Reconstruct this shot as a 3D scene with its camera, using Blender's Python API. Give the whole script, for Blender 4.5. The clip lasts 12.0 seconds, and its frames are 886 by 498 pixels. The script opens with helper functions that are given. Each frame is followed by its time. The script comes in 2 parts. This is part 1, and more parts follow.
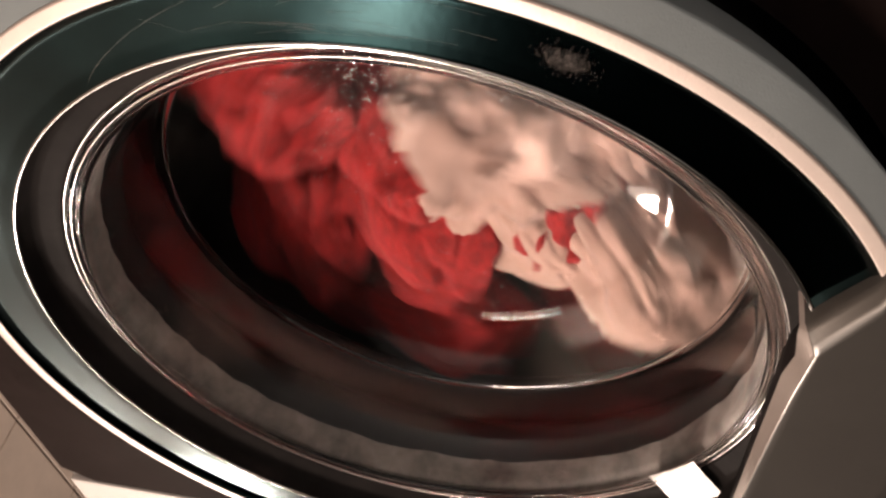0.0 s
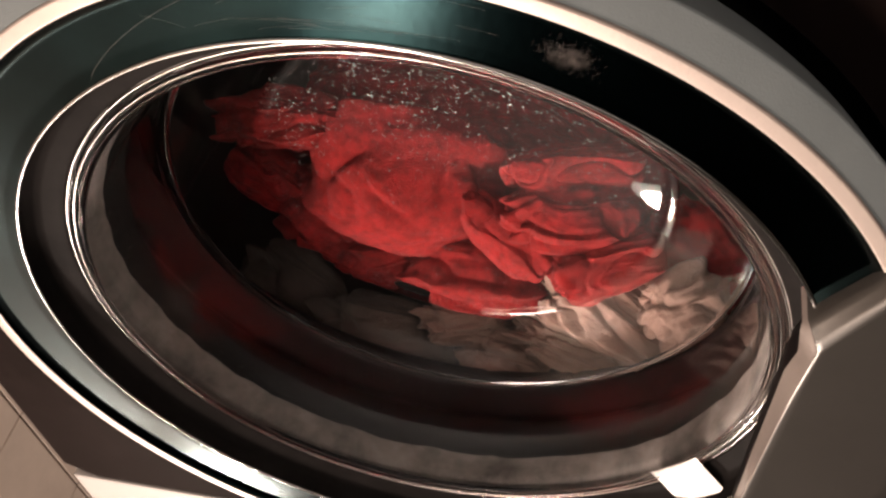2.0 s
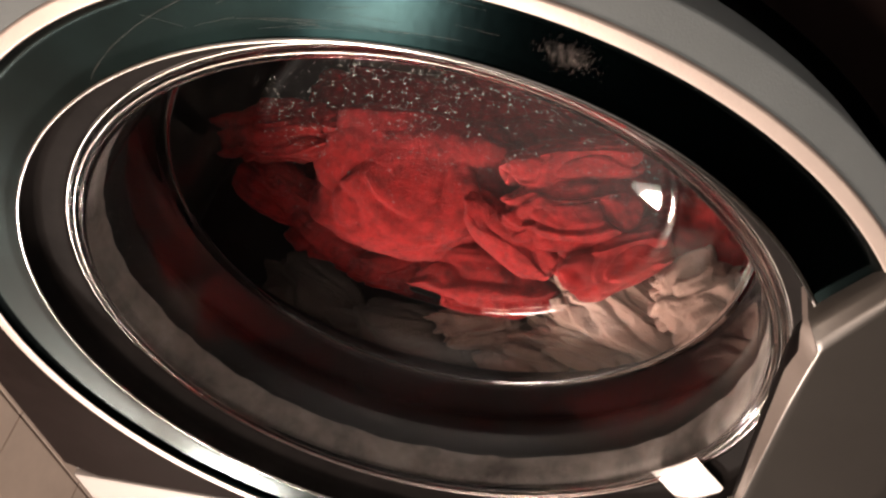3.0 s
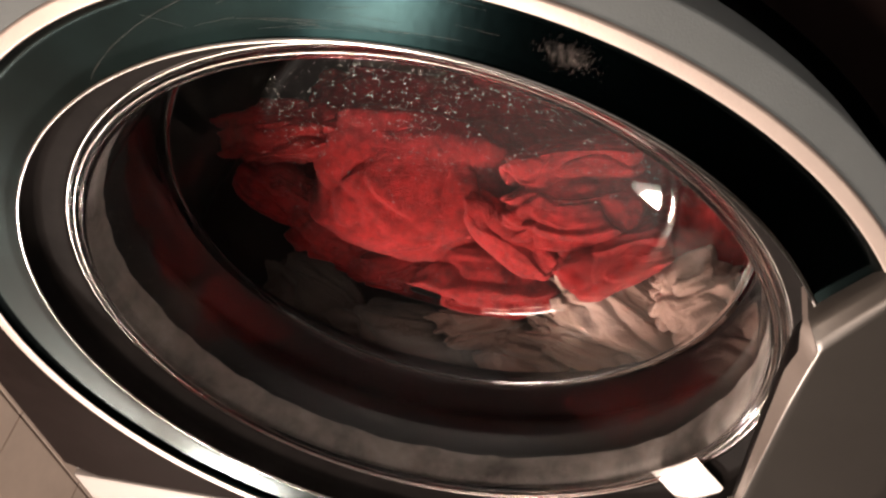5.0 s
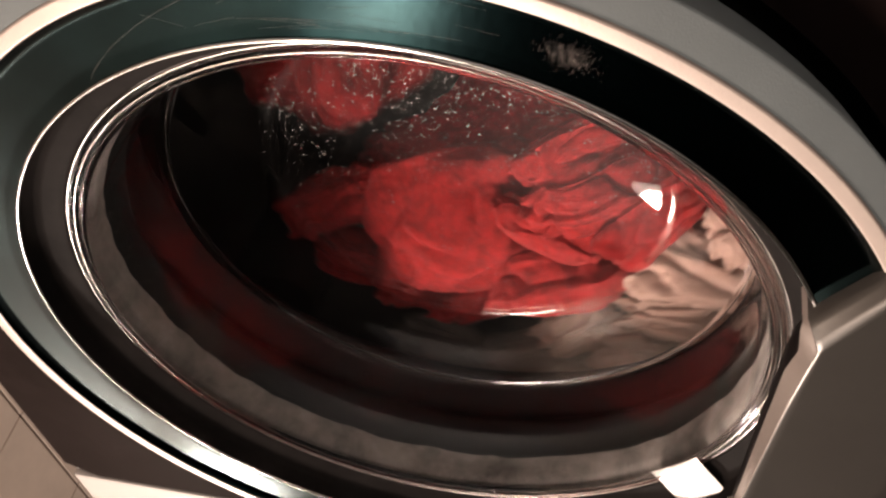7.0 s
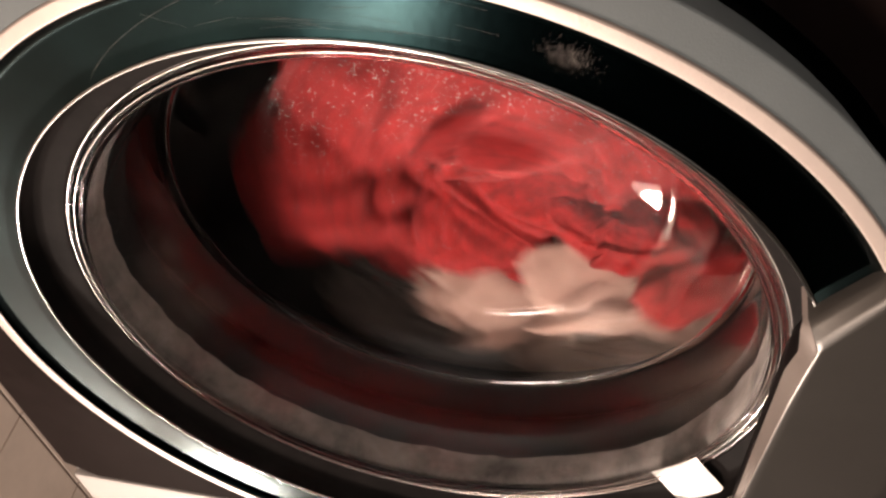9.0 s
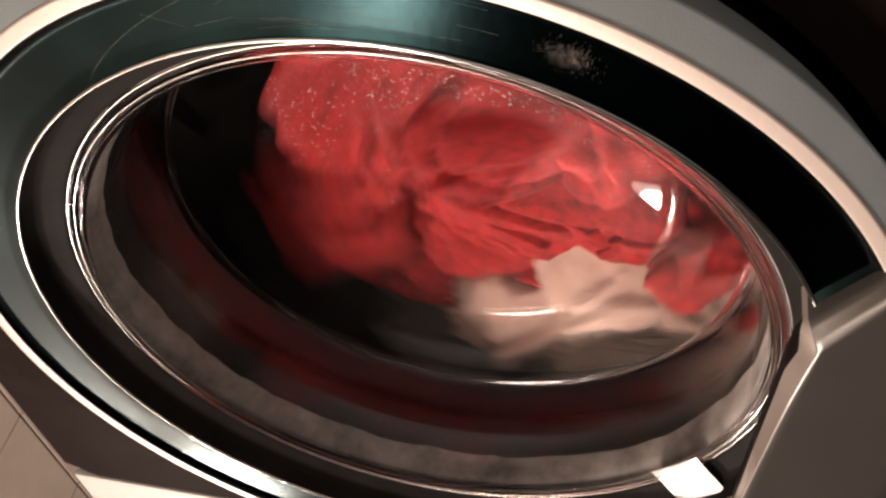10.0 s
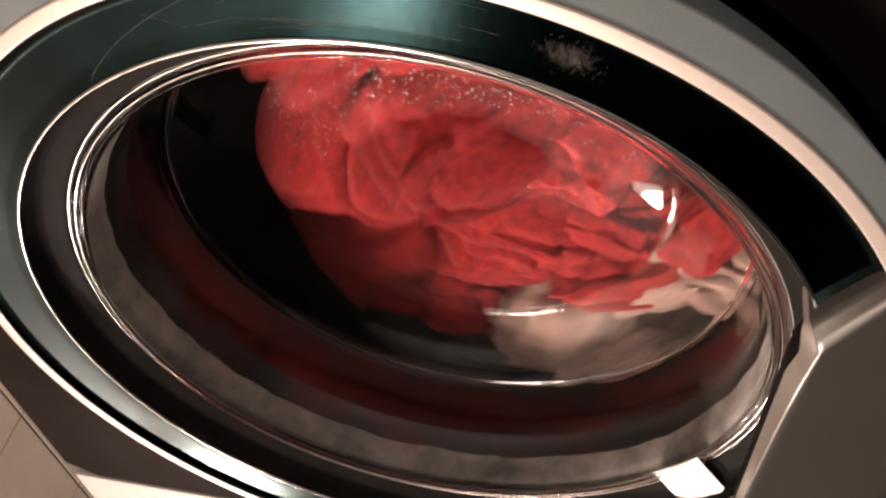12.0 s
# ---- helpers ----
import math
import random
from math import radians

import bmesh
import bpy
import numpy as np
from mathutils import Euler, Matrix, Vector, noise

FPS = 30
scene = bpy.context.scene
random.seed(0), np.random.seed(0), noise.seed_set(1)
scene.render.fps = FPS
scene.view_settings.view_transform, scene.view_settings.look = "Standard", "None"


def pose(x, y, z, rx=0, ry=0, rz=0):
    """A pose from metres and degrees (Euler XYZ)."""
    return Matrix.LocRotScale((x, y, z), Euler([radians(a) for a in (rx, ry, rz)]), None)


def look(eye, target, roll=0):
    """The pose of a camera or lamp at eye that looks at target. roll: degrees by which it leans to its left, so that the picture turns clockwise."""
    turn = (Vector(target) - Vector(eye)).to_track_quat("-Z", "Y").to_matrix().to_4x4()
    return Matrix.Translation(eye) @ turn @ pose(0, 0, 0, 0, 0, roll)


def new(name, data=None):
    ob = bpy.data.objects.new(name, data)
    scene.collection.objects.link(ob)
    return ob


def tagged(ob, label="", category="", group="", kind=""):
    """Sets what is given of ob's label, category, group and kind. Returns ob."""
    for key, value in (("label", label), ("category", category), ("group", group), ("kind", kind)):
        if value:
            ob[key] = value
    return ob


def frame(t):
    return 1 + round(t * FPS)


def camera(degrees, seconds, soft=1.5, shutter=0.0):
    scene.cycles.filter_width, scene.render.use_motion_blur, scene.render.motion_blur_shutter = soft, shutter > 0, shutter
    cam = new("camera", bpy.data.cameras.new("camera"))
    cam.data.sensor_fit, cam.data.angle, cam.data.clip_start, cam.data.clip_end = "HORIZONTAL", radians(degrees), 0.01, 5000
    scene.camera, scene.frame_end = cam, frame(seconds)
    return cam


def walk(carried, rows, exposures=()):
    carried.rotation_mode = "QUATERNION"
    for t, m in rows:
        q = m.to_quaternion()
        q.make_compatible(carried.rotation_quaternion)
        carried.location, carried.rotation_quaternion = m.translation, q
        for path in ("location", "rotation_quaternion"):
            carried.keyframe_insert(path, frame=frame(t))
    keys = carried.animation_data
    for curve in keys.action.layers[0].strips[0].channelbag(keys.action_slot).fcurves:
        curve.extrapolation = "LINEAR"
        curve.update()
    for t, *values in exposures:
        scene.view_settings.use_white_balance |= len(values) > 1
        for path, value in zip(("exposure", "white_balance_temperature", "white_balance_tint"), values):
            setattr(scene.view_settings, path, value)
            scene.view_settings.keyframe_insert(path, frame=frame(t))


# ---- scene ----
cam = camera(50, 12.0, soft=2.4, shutter=0.6)

# ---- the camera: held almost still, upside down, below and in front of the door ----
EYE, AIM, ROLL = (-0.0940, -0.2148, 0.1492), (-0.0158, 0.0323, 0.4539), 172.844
HELD = look(EYE, AIM, ROLL)
walk(cam, [(t, HELD @ pose(0, 0, 0, up, left, 0)) for t, up, left in (
    (0.0, 0.250, -0.170), (0.25, 0.150, -0.100), (0.5, 0.085, -0.050), (1.0, 0.090, -0.065), (1.5, 0.030, 0.0),
    (2.0, 0.010, -0.020), (2.5, 0.0, 0.0), (7.0, 0.0, 0.0), (10.0, -0.01, 0.0), (11.0, 0.0, 0.02), (12.0, 0.0, 0.055))],
    exposures=((0.0, 0.08), (12.0, 0.08)))

# ---- light: a warm lamp under the ceiling, and an added unseen one to brighten the wash ----
world = bpy.data.worlds.new("room_air")
scene.world = world
world.use_nodes = True
world.node_tree.nodes["Background"].inputs[0].default_value = (0.5, 0.6, 0.65, 1)
world.node_tree.nodes["Background"].inputs[1].default_value = 0.02


def room_light(name, at, aim, size, watts, color):
    data = bpy.data.lights.new(name, "AREA")
    data.shape, data.size, data.energy, data.color = "DISK", size, watts, color
    ob = new(name, data)
    ob.matrix_world = look(at, aim)
    return ob


room_light("ceiling_lamp_glow", (0.70, -1.285, 2.21), (0.0, -0.2, 0.45), 0.18, 56.0, (1.0, 0.83, 0.72))
# no known fixture: placed to reach the wash through the glass
room_light("added_wash_light", (0.58, -1.80, 1.00), (0.0, 0.1, 0.5), 0.44, 36.0, (1.0, 0.78, 0.66))

# ---- materials ----


def mat(name, color, rough=0.5, metal=0.0, spots=0.0, scale=40.0, bump=0.0, bump_scale=200.0, coat=0.0, sheen=0.0,
        rough_var=0.0, spec=0.5, stretch=(1, 1, 1)):
    """A surface with stains at a coarse scale and relief at a fine one."""
    m = bpy.data.materials.new(name)
    m.use_nodes = True
    nt = m.node_tree
    b = nt.nodes["Principled BSDF"]
    b.inputs["Base Color"].default_value = (*color, 1)
    b.inputs["Roughness"].default_value = rough
    b.inputs["Metallic"].default_value = metal
    b.inputs["Coat Weight"].default_value = coat
    b.inputs["Coat Roughness"].default_value = 0.06
    b.inputs["Specular IOR Level"].default_value = spec
    if sheen:
        b.inputs["Sheen Weight"].default_value = sheen
        b.inputs["Sheen Roughness"].default_value = 0.5
    co = nt.nodes.new("ShaderNodeTexCoord")
    mp = nt.nodes.new("ShaderNodeMapping")
    mp.inputs["Scale"].default_value = stretch
    nt.links.new(co.outputs["Object"], mp.inputs["Vector"])
    if spots or rough_var:
        n1 = nt.nodes.new("ShaderNodeTexNoise")
        n1.inputs["Scale"].default_value, n1.inputs["Detail"].default_value = scale, 6
        n1.inputs["Roughness"].default_value = 0.65
        nt.links.new(mp.outputs[0], n1.inputs["Vector"])
        if spots:
            ramp = nt.nodes.new("ShaderNodeValToRGB")
            lo, hi = [tuple(max(0, min(1, c * k)) for c in color) for k in (1 - spots, 1 + spots)]
            ramp.color_ramp.elements[0].color, ramp.color_ramp.elements[1].color = (*lo, 1), (*hi, 1)
            ramp.color_ramp.elements[0].position, ramp.color_ramp.elements[1].position = 0.3, 0.7
            nt.links.new(n1.outputs["Fac"], ramp.inputs[0])
            nt.links.new(ramp.outputs[0], b.inputs["Base Color"])
        if rough_var:
            mr = nt.nodes.new("ShaderNodeMapRange")
            mr.inputs["To Min"].default_value, mr.inputs["To Max"].default_value = max(0.02, rough - rough_var), rough + rough_var
            nt.links.new(n1.outputs["Fac"], mr.inputs["Value"])
            nt.links.new(mr.outputs[0], b.inputs["Roughness"])
    if bump:
        n2 = nt.nodes.new("ShaderNodeTexNoise")
        n2.inputs["Scale"].default_value, n2.inputs["Detail"].default_value = bump_scale, 3
        nt.links.new(mp.outputs[0], n2.inputs["Vector"])
        bp = nt.nodes.new("ShaderNodeBump")
        bp.inputs["Strength"].default_value, bp.inputs["Distance"].default_value = bump, 0.002
        nt.links.new(n2.outputs["Fac"], bp.inputs["Height"])
        nt.links.new(bp.outputs[0], b.inputs["Normal"])
    return m


def glass_material(film):
    """film: a faint veil of dried soap on the surface."""
    m = bpy.data.materials.new("clear_glass")
    m.use_nodes = True
    b = m.node_tree.nodes["Principled BSDF"]
    b.inputs["Base Color"].default_value = (0.97, 0.98, 0.98, 1)
    b.inputs["Transmission Weight"].default_value = 1.0
    b.inputs["Roughness"].default_value = 0.0
    b.inputs["IOR"].default_value = 1.33
    b.inputs["Coat Weight"].default_value = film
    b.inputs["Coat Roughness"].default_value = 0.32
    return m


GLASS = glass_material(0.025)
WATER = glass_material(0.0)
WATER.name = "water"
WATER.node_tree.nodes["Principled BSDF"].inputs["IOR"].default_value = 1.33
WATER.node_tree.nodes["Principled BSDF"].inputs["Transmission Weight"].default_value = 0.75  # part white, which paints the lamps' sparkle into the drops
BEZEL = mat("silver_bezel", (0.56, 0.475, 0.425), 0.36, 0.35, 0.06, 60, 0.08, 1400)
RIM = mat("silver_grey_plastic", (0.35, 0.40, 0.41), 0.5, 0.1, 0.05, 30, 0.08, 1500)
HANDLE = mat("grey_handle_plastic", (0.072, 0.067, 0.061), 0.3, 0.6, 0.06, 30, 0.012, 1500)
# the handle's plastic again, lighter for the light that catches its chamfer
HANDLE_LIT = mat("lit_handle_plastic", (0.22, 0.185, 0.165), 0.38, 0.3, 0.06, 60, 0.03, 1500)
CONE = mat("smoked_teal_gloss", (0.0044, 0.0130, 0.0140), 0.17, 1.0, 0.25, 18, 0.01, 300, rough_var=0.05)
brushed = CONE.node_tree.nodes.new("ShaderNodeTangent")
brushed.direction_type, brushed.axis = "RADIAL", "Y"
CONE.node_tree.links.new(brushed.outputs[0], CONE.node_tree.nodes["Principled BSDF"].inputs["Tangent"])
CONE.node_tree.nodes["Principled BSDF"].inputs["Anisotropic"].default_value = 0.9
CONE.node_tree.nodes["Principled BSDF"].inputs["Anisotropic Rotation"].default_value = 0.25
CHROME = mat("chrome", (0.42, 0.41, 0.40), 0.16, 1.0, 0.15, 80)
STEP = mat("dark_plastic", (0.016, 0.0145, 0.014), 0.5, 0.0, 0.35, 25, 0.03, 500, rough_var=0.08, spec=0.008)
RUBBER = mat("black_rubber", (0.012, 0.012, 0.013), 0.55, 0.0, 0.35, 22, 0.15, 300)
STEEL = mat("drum_steel", (0.16, 0.155, 0.15), 0.35, 1.0, 0.1, 30)
PANEL = mat("black_panel", (0.010, 0.0065, 0.006), 0.25, 0.0, 0.2, 15, 0.03, 900, rough_var=0.05, spec=0.015)
WHITE = mat("white_enamel", (0.42, 0.39, 0.365), 0.35, 0.0, 0.03, 10)
RED = mat("red_towelling", (0.27, 0.0060, 0.0070), 0.95, 0.0, 0.45, 170, 0.9, 1200, sheen=0.02)
BEIGE = mat("beige_cotton", (0.36, 0.230, 0.190), 0.9, 0.0, 0.12, 45, 0.7, 800, sheen=0.2)
GREY = mat("grey_brown_cotton", (0.17, 0.132, 0.112), 0.9, 0.0, 0.2, 45, 0.7, 800, sheen=0.2)
FLOOR = mat("grey_tile", (0.32, 0.33, 0.34), 0.5, 0.0, 0.2, 9, 0.05, 300)
TILE = mat("beige_tile", (0.62, 0.53, 0.46), 0.35, 0.0, 0.10, 9, 0.05, 300)
GROUT = mat("grout", (0.22, 0.18, 0.15), 0.9, 0.0, 0.2, 60)
DARK = mat("dark_surround", (0.035, 0.032, 0.030), 0.8, 0.0, 0.1, 4, 0.1, 150)
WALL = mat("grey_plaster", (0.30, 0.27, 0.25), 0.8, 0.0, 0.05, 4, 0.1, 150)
GLINT = mat("flange_glint", (0.40, 0.37, 0.35), 0.22, 1.0, 0.2, 90)
STEP_GLINT = mat("worn_step_glint", (0.70, 0.68, 0.65), 0.42, 1.0, 0.25, 300, 0.25, 900, rough_var=0.12)
SEAL = mat("grey_seal_rubber", (0.24, 0.212, 0.195), 0.7, 0.0, 0.5, 45, 0.2, 500)
LINT = mat("grey_lint", (0.30, 0.26, 0.24), 1.0, 0.0, 0.2, 200)

# ---- building helpers ----
HUB = Vector((0, 0, 0.50))  # centre of the door, front of its bezel; the door faces -y


def link(name, bm, material, parent=None, smooth=True, label=""):
    me = bpy.data.meshes.new(name)
    bm.to_mesh(me)
    bm.free()
    me.materials.append(material)
    if smooth:
        me.polygons.foreach_set("use_smooth", [True] * len(me.polygons))
    ob = new(name, me)
    ob.parent = parent
    if label:
        ob["label"] = label
    return ob


part = link


def lathe(profile, seg=160, closed=False, start=0.0, sweep=360.0):
    """Turns (radius, outward distance) pairs about the drum's axis, in the hub's space."""
    bm = bmesh.new()
    full = sweep >= 360
    count = seg if full else seg + 1
    rings = []
    for i in range(count):
        a = radians(start + sweep * i / seg)
        rings.append([bm.verts.new((r * math.cos(a), -n, r * math.sin(a))) if r > 1e-6 or i == 0 else None for r, n in profile])
    for ring in rings[1:]:
        for k, v in enumerate(ring):
            if v is None:
                ring[k] = rings[0][k]
    k = len(profile)
    for i in range(seg):
        a, b = rings[i], rings[(i + 1) % count]
        for j in range(k if closed else k - 1):
            q = (a[j], a[(j + 1) % k], b[(j + 1) % k], b[j])
            q = [v for n, v in enumerate(q) if v not in q[:n]]
            if len(q) > 2:
                bm.faces.new(q)
    if not full and closed:
        bm.faces.new(rings[0])
        bm.faces.new(rings[-1][::-1])
    bmesh.ops.recalc_face_normals(bm, faces=bm.faces)
    return bm


def box(bm, lo, hi, bevel=0.0):
    made = bmesh.ops.create_cube(bm, size=1.0)["verts"]
    for v in made:
        v.co = [lo[i] + (v.co[i] + 0.5) * (hi[i] - lo[i]) for i in range(3)]
    if bevel:
        edges = list({e for v in made for e in v.link_edges})
        bmesh.ops.bevel(bm, geom=edges, offset=bevel, segments=2, affect="EDGES", profile=0.6)


def round_profile(points, radius, steps=4):
    """Rounds the inner corners of an open profile."""
    out = [points[0]]
    for a, b, c in zip(points, points[1:], points[2:]):
        a, b, c = Vector(a), Vector(b), Vector(c)
        r = min(radius, (a - b).length * 0.45, (c - b).length * 0.45)
        p, q = b + (a - b).normalized() * r, b + (c - b).normalized() * r
        for i in range(steps + 1):
            s = i / steps
            out.append(tuple(p * (1 - s) ** 2 + b * 2 * s * (1 - s) + q * s * s))
    out.append(points[-1])
    return out


# ---- the room ----
def tile_grid(parent, material, size, gap, rows, columns, at):
    """Bevelled square tiles, sharing one mesh; at(i, j) gives each one's pose."""
    bm = bmesh.new()
    box(bm, (0, 0, -0.008), (size - gap, size - gap, 0.0), 0.0012)
    first = link("tile", bm, material, parent, False)
    for i in range(rows):
        for j in range(columns):
            t = first if i == j == 0 else new("tile", first.data)
            t.parent = parent
            t.matrix_basis = at(i, j)


def room():
    bm = bmesh.new()
    box(bm, (-1.9, -2.7, -0.06), (0.85, 0.66, -0.008))
    floor = tagged(link("floor", bm, GROUT, None, False), "grey glazed tile floor", "floor", kind="structure")
    tile_grid(floor, FLOOR, 0.3, 0.004, 9, 11, lambda i, j: pose(-1.88 + 0.3 * i, -2.66 + 0.3 * j, 0))
    # the tiled wall beside the machine
    bm = bmesh.new()
    box(bm, (0.858, -2.7, -0.06), (0.96, 0.66, 2.5))
    side = tagged(link("wall_east", bm, GROUT, None, False), "pale beige tiled wall beside the machine", "wall", kind="structure")
    tile_grid(side, TILE, 0.25, 0.004, 13, 10, lambda i, j: pose(0.85, 0.64 - 0.25 * i, 0.25 * j - 0.05) @ pose(0, 0, 0, 90, 0, -90))
    # unseen sides of the room; the dark ones keep the ring's reflections black
    for name, lo, hi, m, what in (("wall_south", (-1.9, -2.8, -0.06), (0.85, -2.7, 2.5), DARK, "unseen dark wall"),
                                  ("wall_north", (-1.9, 0.66, -0.06), (0.96, 0.76, 2.5), WALL, "unseen grey wall"),
                                  ("wall_west", (-2.0, -2.8, -0.06), (-1.9, 0.78, 2.5), DARK, "unseen dark wall"),
                                  ("ceiling", (-2.0, -2.8, 2.5), (0.95, 0.78, 2.6), DARK, "unseen dark ceiling")):
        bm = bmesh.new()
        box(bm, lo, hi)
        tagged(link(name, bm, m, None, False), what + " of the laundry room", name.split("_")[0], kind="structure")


room()


# ---- the washing machine ----
def washing_machine():
    w = tagged(new("washing_machine"), "front-loading washing machine with dark front and round glass door", "washing machine")
    w.location = HUB
    front = 0.04  # the front panel lies this far behind the bezel
    # cabinet shell
    for name, lo, hi in (("side_panel", (-0.297, front + 0.004, -0.44), (-0.290, front + 0.56, 0.32)),
                         ("side_panel", (0.290, front + 0.004, -0.44), (0.297, front + 0.56, 0.32)),
                         ("back_panel", (-0.290, front + 0.553, -0.44), (0.290, front + 0.56, 0.32)),
                         ("top_panel", (-0.297, front + 0.010, 0.32), (0.297, front + 0.565, 0.35)),
                         ("base", (-0.290, front + 0.03, -0.46), (0.290, front + 0.55, -0.44))):
        bm = bmesh.new()
        box(bm, lo, hi, 0.002)
        part(name, bm, WHITE, w, False)
    for x in (-0.25, 0.25):
        for y in (front + 0.06, front + 0.50):
            bm = bmesh.new()
            bmesh.ops.create_cone(bm, cap_ends=True, segments=20, radius1=0.022, radius2=0.018, depth=0.04,
                                  matrix=Matrix.Translation((x, y, -0.48)))
            part("foot", bm, RUBBER, w)
    # front panel: a sheet with a round opening
    bm = bmesh.new()
    seg, hole = 96, 0.212
    inner, outer = [], []
    for i in range(seg):
        a = 2 * math.pi * i / seg
        c, s = math.cos(a), math.sin(a)
        top, low, side = 0.275, 0.335, 0.297
        k = min(side / abs(c) if abs(c) > 1e-6 else 9, (top if s > 0 else low) / abs(s) if abs(s) > 1e-6 else 9)
        inner.append((hole * c, hole * s))
        outer.append((k * c, k * s))
    for y, flip in ((front, False), (front + 0.004, True)):
        vi = [bm.verts.new((x, y, z)) for x, z in inner]
        vo = [bm.verts.new((x, y, z)) for x, z in outer]
        for i in range(seg):
            j = (i + 1) % seg
            bm.faces.new((vi[i], vi[j], vo[j], vo[i]) if flip else (vi[i], vo[i], vo[j], vi[j]))
    part("front_panel", bm, PANEL, w, False, "black satin front panel")
    bm = bmesh.new()
    box(bm, (-0.297, front - 0.001, 0.2775), (0.297, front + 0.012, 0.348), 0.0025)
    part("control_panel", bm, WHITE, w, False, "pale control panel strip")
    bm = bmesh.new()
    box(bm, (-0.297, front - 0.001, -0.455), (0.297, front + 0.012, -0.3375), 0.0025)
    part("plinth_panel", bm, PANEL, w, False, "black plinth cover")
    # gasket
    prof = [(0.166, -0.030), (0.176, -0.034), (0.180, -0.050), (0.172, -0.062), (0.174, -0.078), (0.184, -0.086), (0.183, -0.104),
            (0.180, -0.116), (0.186, -0.124), (0.200, -0.122)]
    part("door_gasket", lathe(round_profile(prof, 0.006), 128), RUBBER, w, True, "black rubber bellows gasket")
    # drum, turning
    prof = round_profile([(0.192, -0.126), (0.205, -0.124), (0.246, -0.138), (0.246, -0.40), (0.225, -0.415), (0.05, -0.405), (0.0, -0.404)], 0.012)
    drum = part("drum", lathe(prof, 128), STEEL, w, True, "perforated stainless steel drum")
    for k in range(3):
        a = 2 * math.pi * k / 3 + 0.4
        bm = bmesh.new()
        rows = []
        for i in range(7):
            s = -1 + 2 * i / 6
            h = 0.045 * (1 - s * s) ** 0.7
            rows.append([bm.verts.new((0.246 - h - 0.001, y, s * 0.035)) for y in (0.15, 0.17, 0.37, 0.39)])
        for p, q in zip(rows, rows[1:]):
            for i in range(3):
                bm.faces.new((p[i], q[i], q[i + 1], p[i + 1]))
        bmesh.ops.transform(bm, matrix=Matrix.Rotation(-a, 4, "Y"), verts=bm.verts)
        part("paddle", bm, STEEL, drum)
    door(w)
    return w, drum


def seated(bm):
    """The bowl sits a little off the ring's centre, and leans further off it with depth."""
    for v in bm.verts:
        a = max(0.0, min(1.0, (v.co.y - 0.006) / 0.0144))
        b = max(0.0, min(1.0, (v.co.y - 0.0204) / 0.066))
        v.co.x -= 0.0005 * a + 0.0030 * b
        v.co.z += 0.0003 * a + 0.0017 * b
    return bm


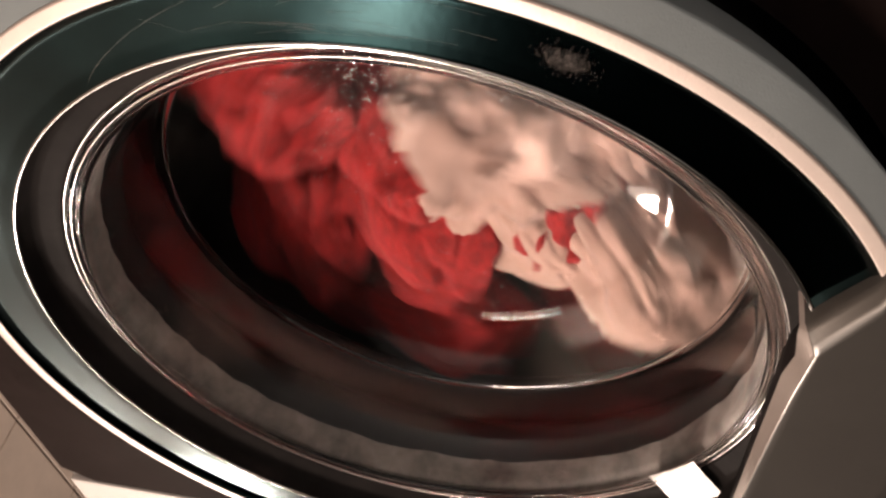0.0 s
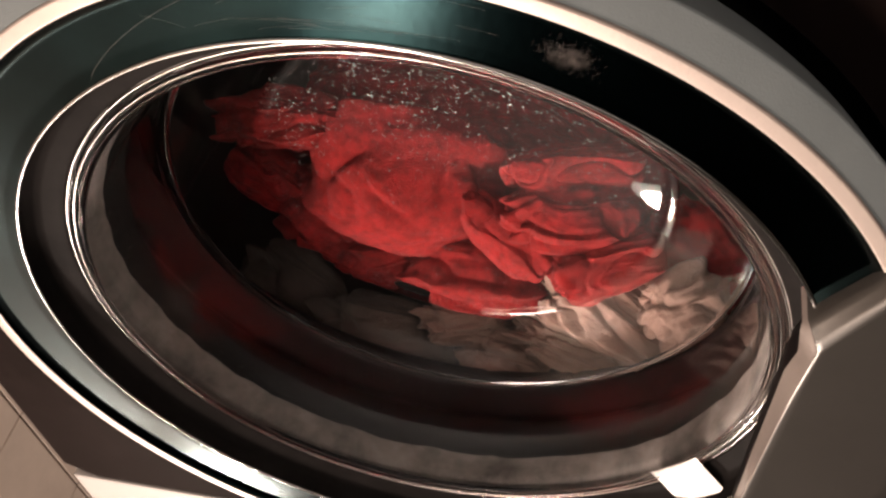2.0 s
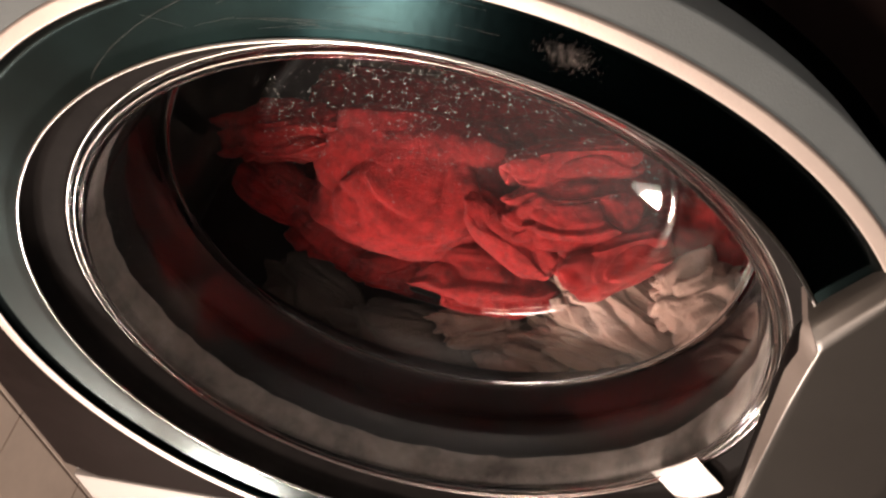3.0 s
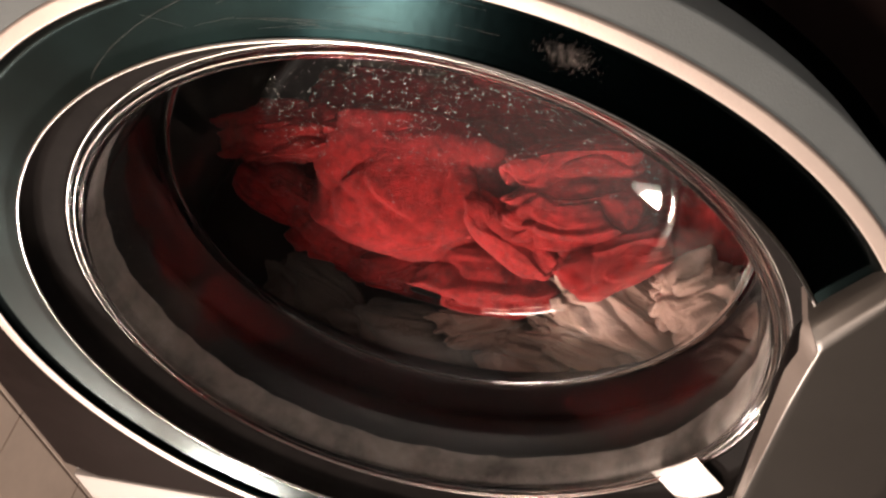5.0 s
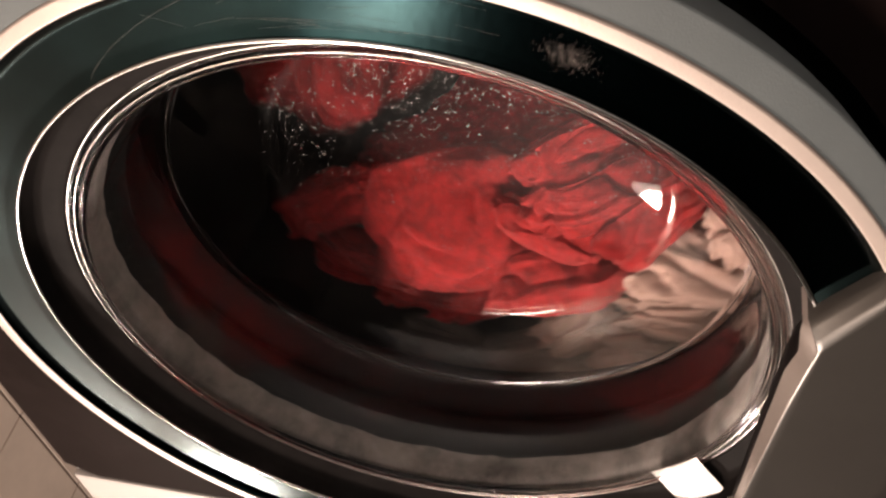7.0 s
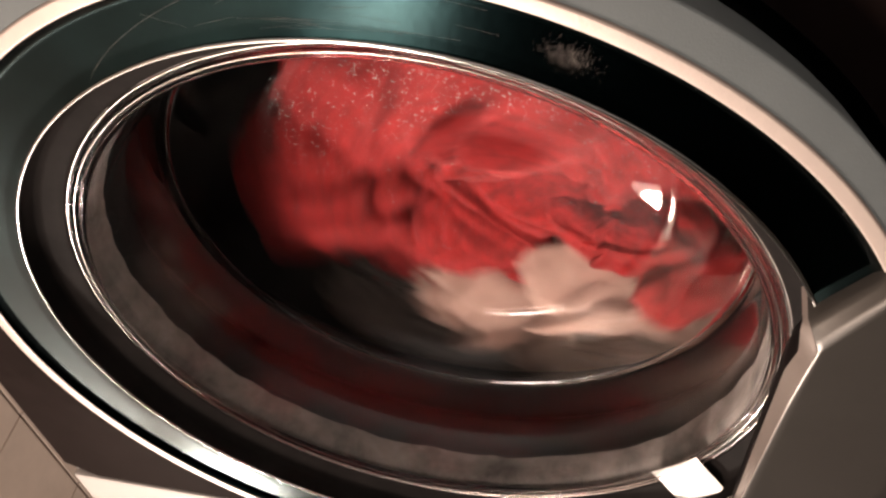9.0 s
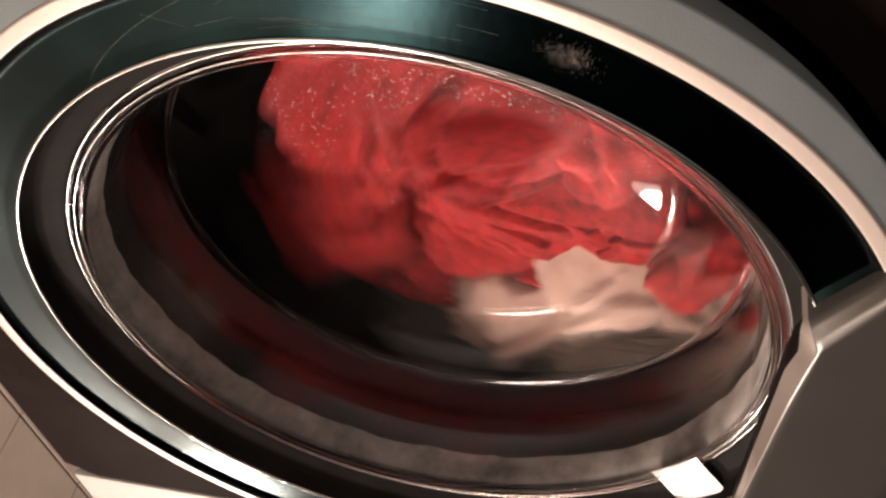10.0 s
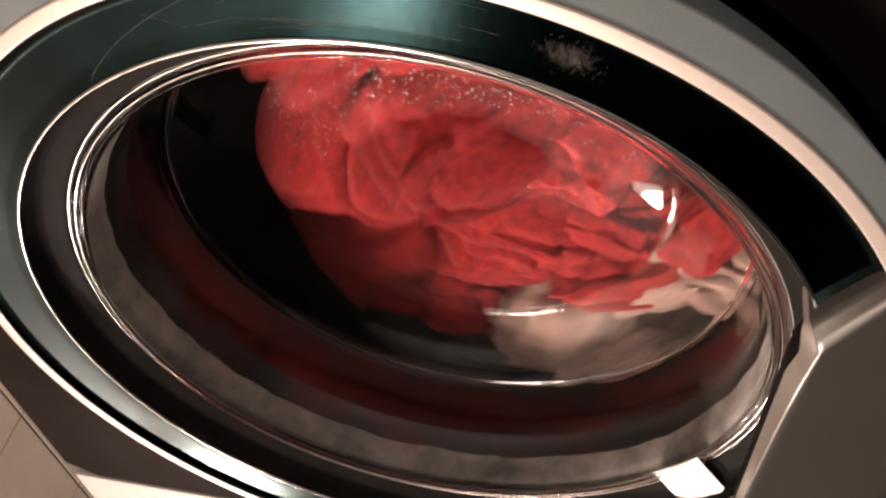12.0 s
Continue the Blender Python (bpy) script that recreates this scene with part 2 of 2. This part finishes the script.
def door(w):
    d = part("door", lathe(round_profile([(0.2066, -0.0010), (0.2157, -0.0100), (0.2120, -0.020), (0.2060, -0.037), (0.198, -0.038)], 0.0012), 200),
             RIM, w, True, "silver grey outer ring of the round door")
    part("bezel", lathe(round_profile([(0.2003, -0.004), (0.2005, -0.0004), (0.2011, 0.0001), (0.2060, 0.0003), (0.2066, -0.0002), (0.2069, -0.004)], 0.0005), 200),
         BEZEL, d, True, "bright silver bezel ring")
    part("smoked_ring", lathe(round_profile([(0.2005, -0.0004), (0.1997, -0.0022), (0.1970, -0.0040), (0.1800, -0.0048), (0.1745, -0.0047)], 0.0012), 200),
         CONE, d, True, "glossy smoked teal-black ring")
    part("lip", lathe([(0.1742 + 0.0009 * math.cos(a), -0.0047 + 0.0009 * math.sin(a)) for a in [2 * math.pi * i / 10 for i in range(10)]], 200, True),
         CHROME, d, True, "thin bright chrome lip")
    part("inner_step", seated(lathe(round_profile([(0.1738, -0.0055), (0.1726, -0.0140), (0.1708, -0.0166), (0.1660, -0.0188), (0.1618, -0.0204), (0.1618, -0.0250), (0.1640, -0.0268), (0.172, -0.036)], 0.0012), 200)),
         STEP, d, True, "dark satin plastic step")
    # glass bowl, a shell about 5 mm thick with a ridged flange
    outer = round_profile([(0.1604, -0.0262), (0.1608, -0.0220), (0.1599, -0.0204), (0.1587, -0.0221), (0.1576, -0.0204), (0.1563, -0.0221), (0.1551, -0.0205),
                           (0.1538, -0.0216), (0.1530, -0.0236), (0.1526, -0.0290), (0.1506, -0.0560), (0.1490, -0.0810)], 0.0011, 3)
    bottom = round_profile([(0.1490, -0.0810), (0.1487, -0.0858), (0.1470, -0.0884), (0.1446, -0.0876), (0.1285, -0.1005), (0.1095, -0.1130), (0.1062, -0.1142)], 0.0025, 5)
    bottom += [(r, -0.1144 - 0.014 * (1 - (r / 0.1045) ** 2)) for r in [0.1045 * (1 - i / 30) for i in range(31)]]  # the dished end
    outside = outer + bottom[1:]
    inside = [(r + 0.0045 if n > -0.085 else r + 0.003 if n > -0.108 else r, n - (0.0005 if n > -0.085 else 0.0042)) for r, n in outside[len(outer) - 3:]]
    inside = [(0.1600, -0.0300), (0.1565, -0.0560)] + inside
    bowl = part("glass_bowl", seated(lathe(outside + inside[::-1], 200, True)), GLASS, d, True, "clear moulded glass bowl with ridged rim")
    bowl.visible_shadow = False
    # thin metal rings added to draw the glints along the glass ridges
    for r, n, t in ((0.1611, -0.0209, 0.0005), (0.1576, -0.0201, 0.0003)):
        part("glint_ring", seated(lathe([(r + t * math.cos(a), n + t * math.sin(a)) for a in [2 * math.pi * i / 10 for i in range(10)]], 200, True)),
             GLINT, d, True, "thin bright ring added for the glints on the flange")
    glint_plate(d)
    # pale seal seen through the flange, its inner edge ragged with lint
    bm = bmesh.new()
    rings = []
    for i in range(360):
        a = 2 * math.pi * i / 360
        rag = 0.0004 * noise.noise(Vector((9 * math.cos(a), 9 * math.sin(a), 0.5))) + 0.0001 * noise.noise(Vector((60 * math.cos(a), 60 * math.sin(a), 2)))
        prof = [(0.1680, -0.0325), (0.1640, -0.0280), (0.1616, -0.0290), (0.1606, -0.0330), (0.1598 + rag, -0.0440 + 5 * rag)]
        rings.append([bm.verts.new((r * math.cos(a), -n, r * math.sin(a))) for r, n in prof])
    for i in range(360):
        p, q = rings[i], rings[(i + 1) % 360]
        for j in range(4):
            bm.faces.new((p[j], p[j + 1], q[j + 1], q[j]))
    part("door_seal", bm, SEAL, d, True, "grey rubber seal behind the glass flange")
    handle(d)
    return d


def glint_plate(d):
    """A small bowed plate added in the step beside the handle, imitating a lamp's glint."""
    a = radians(180 - 36)
    radial, around, out = Vector((math.cos(a), 0, math.sin(a))), Vector((-math.sin(a), 0, math.cos(a))), Vector((0, -1, 0))
    up = (out * 1.03 - radial * 0.45 - around * 0.13).normalized()
    e1 = (around - up * around.dot(up)).normalized()
    e2 = up.cross(e1)
    c = radial * 0.1655 + out * -0.0145
    bm = bmesh.new()
    grid = []
    for i in range(15):
        row = []
        for j in range(9):
            u, v = -1 + 2 * i / 14, -1 + 2 * j / 8
            h = -0.0006 * u * u - 0.0003 * v * v - (0.0012 if max(abs(u), abs(v)) == 1 else 0)
            row.append(bm.verts.new(c + e1 * u * 0.0170 + e2 * v * 0.0125 + up * h))
        grid.append(row)
    for p, q in zip(grid, grid[1:]):
        for j in range(8):
            bm.faces.new((p[j], p[j + 1], q[j + 1], q[j]))
    bmesh.ops.recalc_face_normals(bm, faces=bm.faces)
    part("glint_plate", bm, STEP_GLINT, d, True, "worn bright plate added for a lamp's glint on the step")


def strip(rows):
    """A sheet through rows of points."""
    bm = bmesh.new()
    grid = [[bm.verts.new(p) for p in row] for row in rows]
    for p, q in zip(grid, grid[1:]):
        for j in range(len(p) - 1):
            bm.faces.new((p[j], p[j + 1], q[j + 1], q[j]))
    bmesh.ops.recalc_face_normals(bm, faces=bm.faces)
    return bm


def handle(d):
    """A grey grip plate across the ring: a chamfer coloured as lit along its straight inner edge, a sloping face at
    each end.
    """
    edge, plate, side = [], [], []
    n = 48
    for i in range(-4, n + 5):
        s = max(0.0, min(1.0, i / n))
        z = -0.0575 + 0.1425 * s
        top = Vector((-0.1568 - 0.052 * (0.02 - z) - 0.0014 * max(0.0, -z / 0.0575) ** 2, -0.0050, z))
        a = radians(210.5 - 61.0 * s)
        rim = Vector((0.2165 * math.cos(a), -0.0056, 0.2165 * math.sin(a)))
        foot = Vector((-0.1543 + 0.022 * z, 0.0010, z * 1.10 + 0.002))
        foot.x -= 0.0022 * max(0.0, 1 - abs(z + 0.046) / 0.012)
        # beyond the ends the plate slopes down, then drops
        over = max(-i, i - n, 0)
        if over:
            sign = 1 if i > n else -1
            k = min(over, 3) / 3
            slip = 0.0045 * (1.0 if over == 4 else k)
            deep = 0.028 if over == 4 else 0.0055 * k
            top += Vector((0.0055 * k, deep, sign * 2.6 * slip))
            rim += Vector((0.0020 * k, deep, sign * 0.6 * slip))
            foot += Vector((0.0, 0.030 if over == 4 else 0.001 * k, sign * 0.9 * slip))
        way = (rim - top).normalized()
        side.append([foot + Vector((-0.004, 0.022, 0)), foot + Vector((-0.0004, 0.006, 0)), foot])
        edge.append([foot, foot.lerp(top, 0.12), foot.lerp(top, 0.86), top - way * 0.0003 + Vector((0, 0.0002, 0)), top])
        out = Vector((rim.x, 0, rim.z)).normalized()
        plate.append([top, top + way * 0.0008 + Vector((0, -0.0003, 0)), top + way * 0.004 + Vector((0, -0.0004, 0)), top.lerp(rim, 0.6) + Vector((0, -0.0004, 0)),
                      rim - out * 0.008, rim, rim + out * 0.003 + Vector((0, 0.006, 0)), rim + out * 0.003 + Vector((0, 0.042 if not over == 4 else 0.014, 0))])
    whole = part("handle", strip(plate), HANDLE, d, True, "grey plastic door handle plate")
    # the step's dark material paints the gap's shade onto this side
    part("inner_side", strip(side), STEP, whole, True, "inner side of the handle, darkened for the shade in the gap")
    part("chamfer", strip(edge), HANDLE_LIT, whole, True, "bevelled inner edge of the handle, coloured lighter as if lit")


MACHINE, DRUM = washing_machine()

# ---- the laundry ----
PILE = look((-0.094, -0.215, 0.149), (0.0, 0.16, 0.545), 172.8).to_3x3()  # the slope on which the wash has settled


def crumple(name, material, seed, radii, folds=2.2, depth=0.30, along=1.0, pleats=0.5, level=6):
    """A crumpled piece of wet cloth: broad folds lying over one another, sharp creases between them, small wrinkles on top."""
    bm = bmesh.new()
    bmesh.ops.create_icosphere(bm, subdivisions=level, radius=1.0)
    off = Vector((seed * 3.7, seed * 1.3, -seed * 2.1))
    for v in bm.verts:
        p = v.co.copy()
        box_p = Vector((math.copysign(abs(p.x) ** 0.8, p.x), math.copysign(abs(p.y) ** 0.8, p.y), p.z))
        w = 0.5 * Vector((noise.noise(p * 1.4 + off), noise.noise(p * 1.4 - off), noise.noise(p * 1.4 + 2 * off)))
        q = Vector((p.x * folds * along, p.y * folds, p.z * folds * 0.8)) + off + w
        n1 = noise.noise(q)
        f = abs(n1) ** 0.5
        # a pleat: rises slowly and drops back at its edge, so that one fold overlaps the next
        s = (q.y * 0.9 + 0.5 * n1) % 1.0
        pleat = s ** 1.4 if s < 0.86 else (1 - s) / 0.14 * 0.81
        g = noise.noise(q * 3.1 + off)
        h = noise.noise(p * 1.1 - off)
        k = 1.0 - depth * 0.85 + depth * (0.95 * f + pleats * pleat + 0.15 * g + 0.07 * noise.noise(q * 7.3 - off)) + 0.16 * h
        v.co = Vector((box_p.x * radii[0], box_p.y * radii[1], box_p.z * radii[2])) * k
    return link(name, bm, material)


CORE = Vector((-0.01, 0.0, HUB.z + 0.045))  # about which the wash tumbles

# kind, place (x, distance behind the bezel, height over the hub), half sizes, turn, folds, fold stretch
WASH = []


def wash(kind, place, radii, turn, folds=2.2, depth=0.3, along=1.0, swing=None, of="", first=None):
    """swing: where it rides while the drum turns (distance from the core, degrees, distance behind the bezel), if not as it lies;
    first: where it rides in the first turns, before the drum stops and turns the other way."""
    seed = len(WASH) + 1
    material, label, cat = {
        "red": (RED, "wet crumpled red towelling cloth in the drum", "towel"),
        "beige": (BEIGE, "wet crumpled beige cotton garment in the drum", "garment"),
        "grey": (GREY, "wet grey-brown cotton garment in the drum", "garment")}[kind]
    ob = crumple({"red": "red_towel", "beige": "beige_garment", "grey": "grey_garment"}[kind], material, seed, radii, folds, depth, along, 0.45 if kind == "red" else 0.5)
    x, back, up = place
    rest = Matrix.Translation((x, back, HUB.z + up)) @ PILE.to_4x4() @ pose(0, 0, 0, 0, 0, turn)
    if of:  # a part of the piece laid before it
        whole, base = WASH[-1][:2]
        ob.name, ob.parent, ob.matrix_basis = of, whole, base.inverted() @ rest
        return
    tagged(ob, label, cat, group="laundry in the drum")
    ob.matrix_world = rest
    loose = rest
    if swing:
        r, a, back = swing
        loose = rest.copy()
        loose.translation = CORE + Vector((r * math.cos(radians(a)), back, r * math.sin(radians(a))))
    early = loose
    if first:
        r, a, back = first
        early = rest.copy()
        early.translation = CORE + Vector((r * math.cos(radians(a)), back, r * math.sin(radians(a))))
    elif kind == "red":  # in the first turns the red pieces beside the beige ones ride behind them
        at = loose.translation - CORE
        gap = (math.degrees(math.atan2(at.z, at.x)) - 115 + 180) % 360 - 180
        early = loose.copy()
        early.translation.y += 0.055 * max(0.0, min(1.0, (100 - abs(gap)) / 40))
    WASH.append((ob, rest, loose, early, seed))


wash("red", (0.041, 0.183, 0.072), (0.070, 0.051, 0.039), -8, 0.95, 0.26, 1)
wash("red", (0.028, 0.222, 0.063), (0.103, 0.031, 0.026), -12, 1.1, 0.26, 0.8)
wash("red", (0.125, 0.182, 0.041), (0.043, 0.020, 0.020), 6, 1.9, 0.34, 0.5)
wash("red", (0.135, 0.173, 0.082), (0.033, 0.020, 0.019), -30, 1.9, 0.36, 0.6)
wash("red", (0.096, 0.170, 0.103), (0.033, 0.033, 0.028), -20, 1.5, 0.32, 0.7)
wash("red", (-0.006, 0.153, 0.122), (0.052, 0.027, 0.024), -5, 1.4, 0.3, 0.8)
wash("red", (-0.022, 0.150, 0.078), (0.038, 0.016, 0.017), -38, 0.9, 0.22, 0.6, of="hem")
wash("red", (0.057, 0.157, 0.128), (0.038, 0.017, 0.017), 8, 1.7, 0.32, 0.5)
wash("red", (-0.055, 0.155, 0.057), (0.040, 0.024, 0.022), 6, 1.4, 0.36, 0.5)
wash("red", (-0.056, 0.176, 0.038), (0.045, 0.017, 0.018), 10, 1.0, 0.3, 0.6, of="hem")
wash("red", (-0.084, 0.144, 0.078), (0.038, 0.021, 0.020), 25, 1.4, 0.32, 0.6)
wash("beige", (-0.093, 0.143, 0.133), (0.052, 0.027, 0.024), -28, 1.9, 0.52, 0.45, first=(0.12, 115, 0.172))
wash("beige", (-0.133, 0.141, 0.100), (0.033, 0.025, 0.023), 25, 1.5, 0.5, 0.6, of="sleeve")
wash("beige", (-0.031, 0.139, 0.193), (0.037, 0.025, 0.023), -10, 1.8, 0.52, 0.7, first=(0.09, 92, 0.172))
wash("beige", (-0.070, 0.137, 0.161), (0.041, 0.016, 0.017), -18, 3.0, 0.55, 0.3, of="ribbed_cuff")
wash("beige", (0.002, 0.144, 0.164), (0.032, 0.017, 0.018), 10, 1.8, 0.5, 0.7, of="hem")
wash("grey", (0.054, 0.143, 0.194), (0.057, 0.026, 0.023), -5, 1.5, 0.35, 0.7)
wash("grey", (0.127, 0.163, 0.199), (0.048, 0.031, 0.026), -30, 1.4, 0.35, 0.7)
wash("red", (-0.143, 0.175, 0.094), (0.043, 0.029, 0.025), -40, 1.2, 0.3, 0.7, swing=(0.16, 215, 0.215))
wash("red", (0.052, 0.281, 0.216), (0.141, 0.075, 0.054), -15, 1.6, 0.3, 0.8)
wash("grey", (-0.050, 0.212, 0.286), (0.141, 0.061, 0.045), 15, 1.6, 0.3, 0.8)
wash("red", (-0.03, 0.3, -0.06), (0.072, 0.058, 0.05), 20, 1.1, 0.3, 0.7, (0.07, 295, 0.175))
wash("red", (-0.02, 0.33, -0.125), (0.074, 0.06, 0.05), -30, 1.3, 0.32, 0.7, (0.135, 265, 0.185))
wash("red", (0.1, 0.28, -0.05), (0.07, 0.055, 0.048), 60, 1.2, 0.3, 0.6, (0.135, 320, 0.18))
wash("red", (-0.12, 0.33, -0.1), (0.074, 0.06, 0.05), -60, 1.3, 0.32, 0.6, (0.135, 222, 0.18))
wash("red", (0.09, 0.3, -0.05), (0.072, 0.06, 0.05), 10, 1.2, 0.3, 0.6, (0.155, 370, 0.19))
wash("red", (0.07, 0.335, -0.13), (0.072, 0.054, 0.048), 10, 1.3, 0.3, 0.6, (0.175, 292, 0.2))
wash("red", (-0.02, 0.235, 0.11), (0.102, 0.078, 0.054), -20, 1.1, 0.3, 0.7, (0.02, 300, 0.215))
wash("red", (0.05, 0.32, -0.06), (0.072, 0.054, 0.042), 30, 1.5, 0.32, 0.6, (0.06, 230, 0.185))
wash("red", (-0.1, 0.32, -0.05), (0.072, 0.054, 0.042), -30, 1.5, 0.32, 0.6, (0.06, 385, 0.185))
wash("beige", (0.08, 0.34, 0.12), (0.072, 0.05, 0.046), 40, 1.6, 0.36, 0.5, (0.125, 88, 0.185), first=(0.095, 85, 0.172))
wash("beige", (-0.13, 0.34, 0.12), (0.072, 0.054, 0.046), -40, 1.6, 0.36, 0.5, (0.13, 145, 0.18), first=(0.085, 165, 0.174))
wash("beige", (0, 0.3, 0.19), (0.066, 0.05, 0.043), 0, 1.7, 0.36, 0.5, (0.085, 110, 0.178), first=(0.04, 120, 0.17))
wash("beige", (0.03, 0.345, 0.13), (0.066, 0.046, 0.040), 20, 1.6, 0.36, 0.5, (0.112, 68, 0.172), first=(0.10, 140, 0.176))


# ---- drops on the inside of the glass ----
def drops():
    bm = bmesh.new()
    rng = random.Random(4)
    made = 0
    while made < 1400:
        r, a = 0.106 * math.sqrt(rng.random()), rng.uniform(0, 2 * math.pi)
        x, z = r * math.cos(a), r * math.sin(a)
        thick = 0.10 + 0.90 * min(1, max(0, (0.022 - z) / 0.06))
        thick *= 0.35 + 0.65 * (noise.noise(Vector((x * 28, z * 28, 3))) > -0.05)
        if rng.random() > thick * (1.0 if r < 0.100 else 0.7):
            continue
        s = rng.choice((0.00015, 0.0002, 0.0002, 0.00025, 0.0003, 0.0003, 0.00045))
        y = 0.1328 - 0.0138 * (r / 0.105) ** 2
        bmesh.ops.create_icosphere(bm, subdivisions=1, radius=s, matrix=Matrix.Translation((x, y, z)) @ Matrix.Rotation(rng.uniform(-0.5, 0.5), 4, "Y") @ Matrix.Diagonal((1 + rng.random(), 0.6, 1, 1)))
        made += 1
    ob = link("water_drops", bm, WATER)
    ob.location = HUB
    tagged(ob, "small water drops on the glass bowl, whitened for the lamps' sparkle", "water drops", kind="stuff")


drops()


def hairline(bm, points, wide):
    """A thin closed strip with three sides along the points."""
    rings = []
    for i, p in enumerate(points):
        d = (points[min(i + 1, len(points) - 1)] - points[max(i - 1, 0)]).normalized()
        side = d.cross(Vector((0, -1, 0.01))).normalized() * wide
        rings.append([bm.verts.new(p + side), bm.verts.new(p + Vector((0, -wide, 0))), bm.verts.new(p - side)])
    for a, b in zip(rings, rings[1:]):
        for j in range(3):
            k = (j + 1) % 3
            bm.faces.new((a[j], a[k], b[k], b[j]))


ARC = (302.0, 278.0)  # degrees round the ring between which the long pale line runs


def ring_face(r):
    """Where the face of the smoked ring lies, this far from its centre."""
    return 0.00477 - 0.0008 * max(0.0, r - 0.18) / 0.017


def wear():
    """Scratches and a long pale line on the smoked ring, dust and lint on the glass and its step."""
    rng = random.Random(11)
    bm = bmesh.new()
    for i in range(30):
        a0 = radians(rng.gauss(266, 8))
        r0, r1 = rng.uniform(0.178, 0.196), rng.uniform(0.178, 0.196)
        if i < 24:
            r1 = r0 + rng.uniform(-0.002, 0.002)
        span = radians(rng.uniform(2, 9))
        pts = []
        for k in range(9):
            r, a = r0 + (r1 - r0) * k / 8, a0 + span * k / 8
            pts.append(Vector((r * math.cos(a), ring_face(r), r * math.sin(a))))
        hairline(bm, pts, 0.000028)
    for i in range(420):  # a rubbed patch
        r0, a0 = 0.1872 + rng.gauss(0, 0.0024), radians(248.3 + rng.gauss(0, 1.2))
        r1, a1 = r0 + rng.uniform(0.0005, 0.002), a0 + radians(rng.gauss(0, 0.05))
        hairline(bm, [Vector((r * math.cos(a), ring_face(r), r * math.sin(a))) for r, a in ((r0, a0), ((r0 + r1) / 2, (a0 + a1) / 2), (r1, a1))], 0.000014)
    # one long curved pale line across the ring
    pts = []
    for k in range(25):
        s = k / 24
        r, a = 0.1765 + 0.0205 * s ** 0.8, radians(ARC[0] + (ARC[1] - ARC[0]) * s)
        pts.append(Vector((r * math.cos(a), ring_face(r), r * math.sin(a))))
    hairline(bm, pts, 0.00004)
    ob = link("scratches", bm, LINT)
    ob.location = HUB
    tagged(ob, "fine pale scratches and one long pale line on the smoked ring", "scratches", kind="stuff")
    bm = bmesh.new()
    for i in range(260):
        a = rng.uniform(0, 2 * math.pi)
        if i < 150:  # fuzz along the seal, thickest at one side
            a = radians(rng.gauss(22, 26))
            n = rng.uniform(-0.050, -0.036)
        else:
            n = rng.uniform(-0.080, -0.030)
        r = 0.1552 + (n + 0.029) * 0.146 + 0.0047
        c = Vector((r * math.cos(a), -n, r * math.sin(a)))
        d = Vector((rng.gauss(0, 1), rng.gauss(0, 1), rng.gauss(0, 1))).normalized() * rng.uniform(0.0006, 0.0018)
        bend = Vector((rng.gauss(0, 1), rng.gauss(0, 1), rng.gauss(0, 1))) * 0.0004
        hairline(bm, [c - d, c + bend, c + d], 0.00006)
    ob = link("lint", bm, LINT)
    ob.location = HUB
    tagged(ob, "pale lint fibres on the glass and seal", "lint", kind="stuff")


wear()


# ---- how things move ----
TURNS = ((0.0, 50), (0.1, 22), (0.2, -8), (0.3, -36), (0.4, -52), (0.5, -74), (0.6, -150), (0.7, -190), (0.8, -220), (0.9, -268),
         (1.0, -308), (1.1, -332), (1.2, -352), (1.3, -372), (1.4, -394), (1.5, -417), (1.6, -428), (1.7, -433), (1.8, -432), (2.0, -430), (2.2, -428), (2.6, -426), (3.2, -425),
         (6.5, -425), (6.6, -423), (6.7, -419), (6.8, -412), (6.9, -405), (7.0, -398), (7.1, -388), (7.2, -373),
         (7.4, -320), (7.6, -250), (7.8, -180), (8.0, -110), (8.2, -40), (8.4, 40), (8.6, 120), (8.8, 190),
         (8.9, 246), (9.0, 298), (9.1, 317), (9.2, 338), (9.3, 372), (9.4, 440), (9.5, 508), (9.6, 538), (9.7, 562), (9.8, 595), (9.9, 632),
         (10.0, 668), (10.1, 688), (10.2, 712), (10.3, 785), (10.4, 842), (10.5, 870), (10.6, 902), (10.7, 922), (10.8, 955), (10.9, 1000),
         (11.0, 1045), (11.1, 1062), (11.2, 1084), (11.3, 1150), (11.4, 1210), (11.5, 1248), (11.6, 1266), (11.7, 1294), (11.8, 1346),
         (11.9, 1382), (12.0, 1402))


def stir(t):
    """How far the wash is loosened: 0 at rest, 1 while it tumbles."""
    if t < 1.7:
        return max(0.0, min(1.0, (1.58 - t) / 0.45))
    return max(0.0, min(1.0, (t - 6.85) / 0.65))


def motions():
    walk(DRUM, [(t, Matrix.Rotation(-radians(a + 425), 4, "Y")) for t, a in TURNS])
    for ob, rest, loose, early, seed in WASH:
        rows = []
        for t, a in TURNS:
            k = stir(t)
            turn = radians(a + 425)
            lift = Vector((0, -0.012 * k * math.sin(turn * 0.9 + seed), 0.012 * k * math.sin(turn + seed * 1.7)))
            here = rest.lerp(early if t < 4 else loose, k)
            if t < 4 and ob.name.startswith("beige"):
                lift.z += 0.06 * k
            if t > 4:
                lift.x -= 0.045 * k
            m = Matrix.Translation(CORE + lift) @ Matrix.Rotation(-turn, 4, "Y") @ Matrix.Translation(-CORE) @ here
            m = m @ pose(0, 0, 0, 12 * k * math.sin(0.7 * turn + seed), 12 * k * math.sin(0.55 * turn + 2 * seed), 0)
            rows.append((t, m))
        walk(ob, rows)


motions()
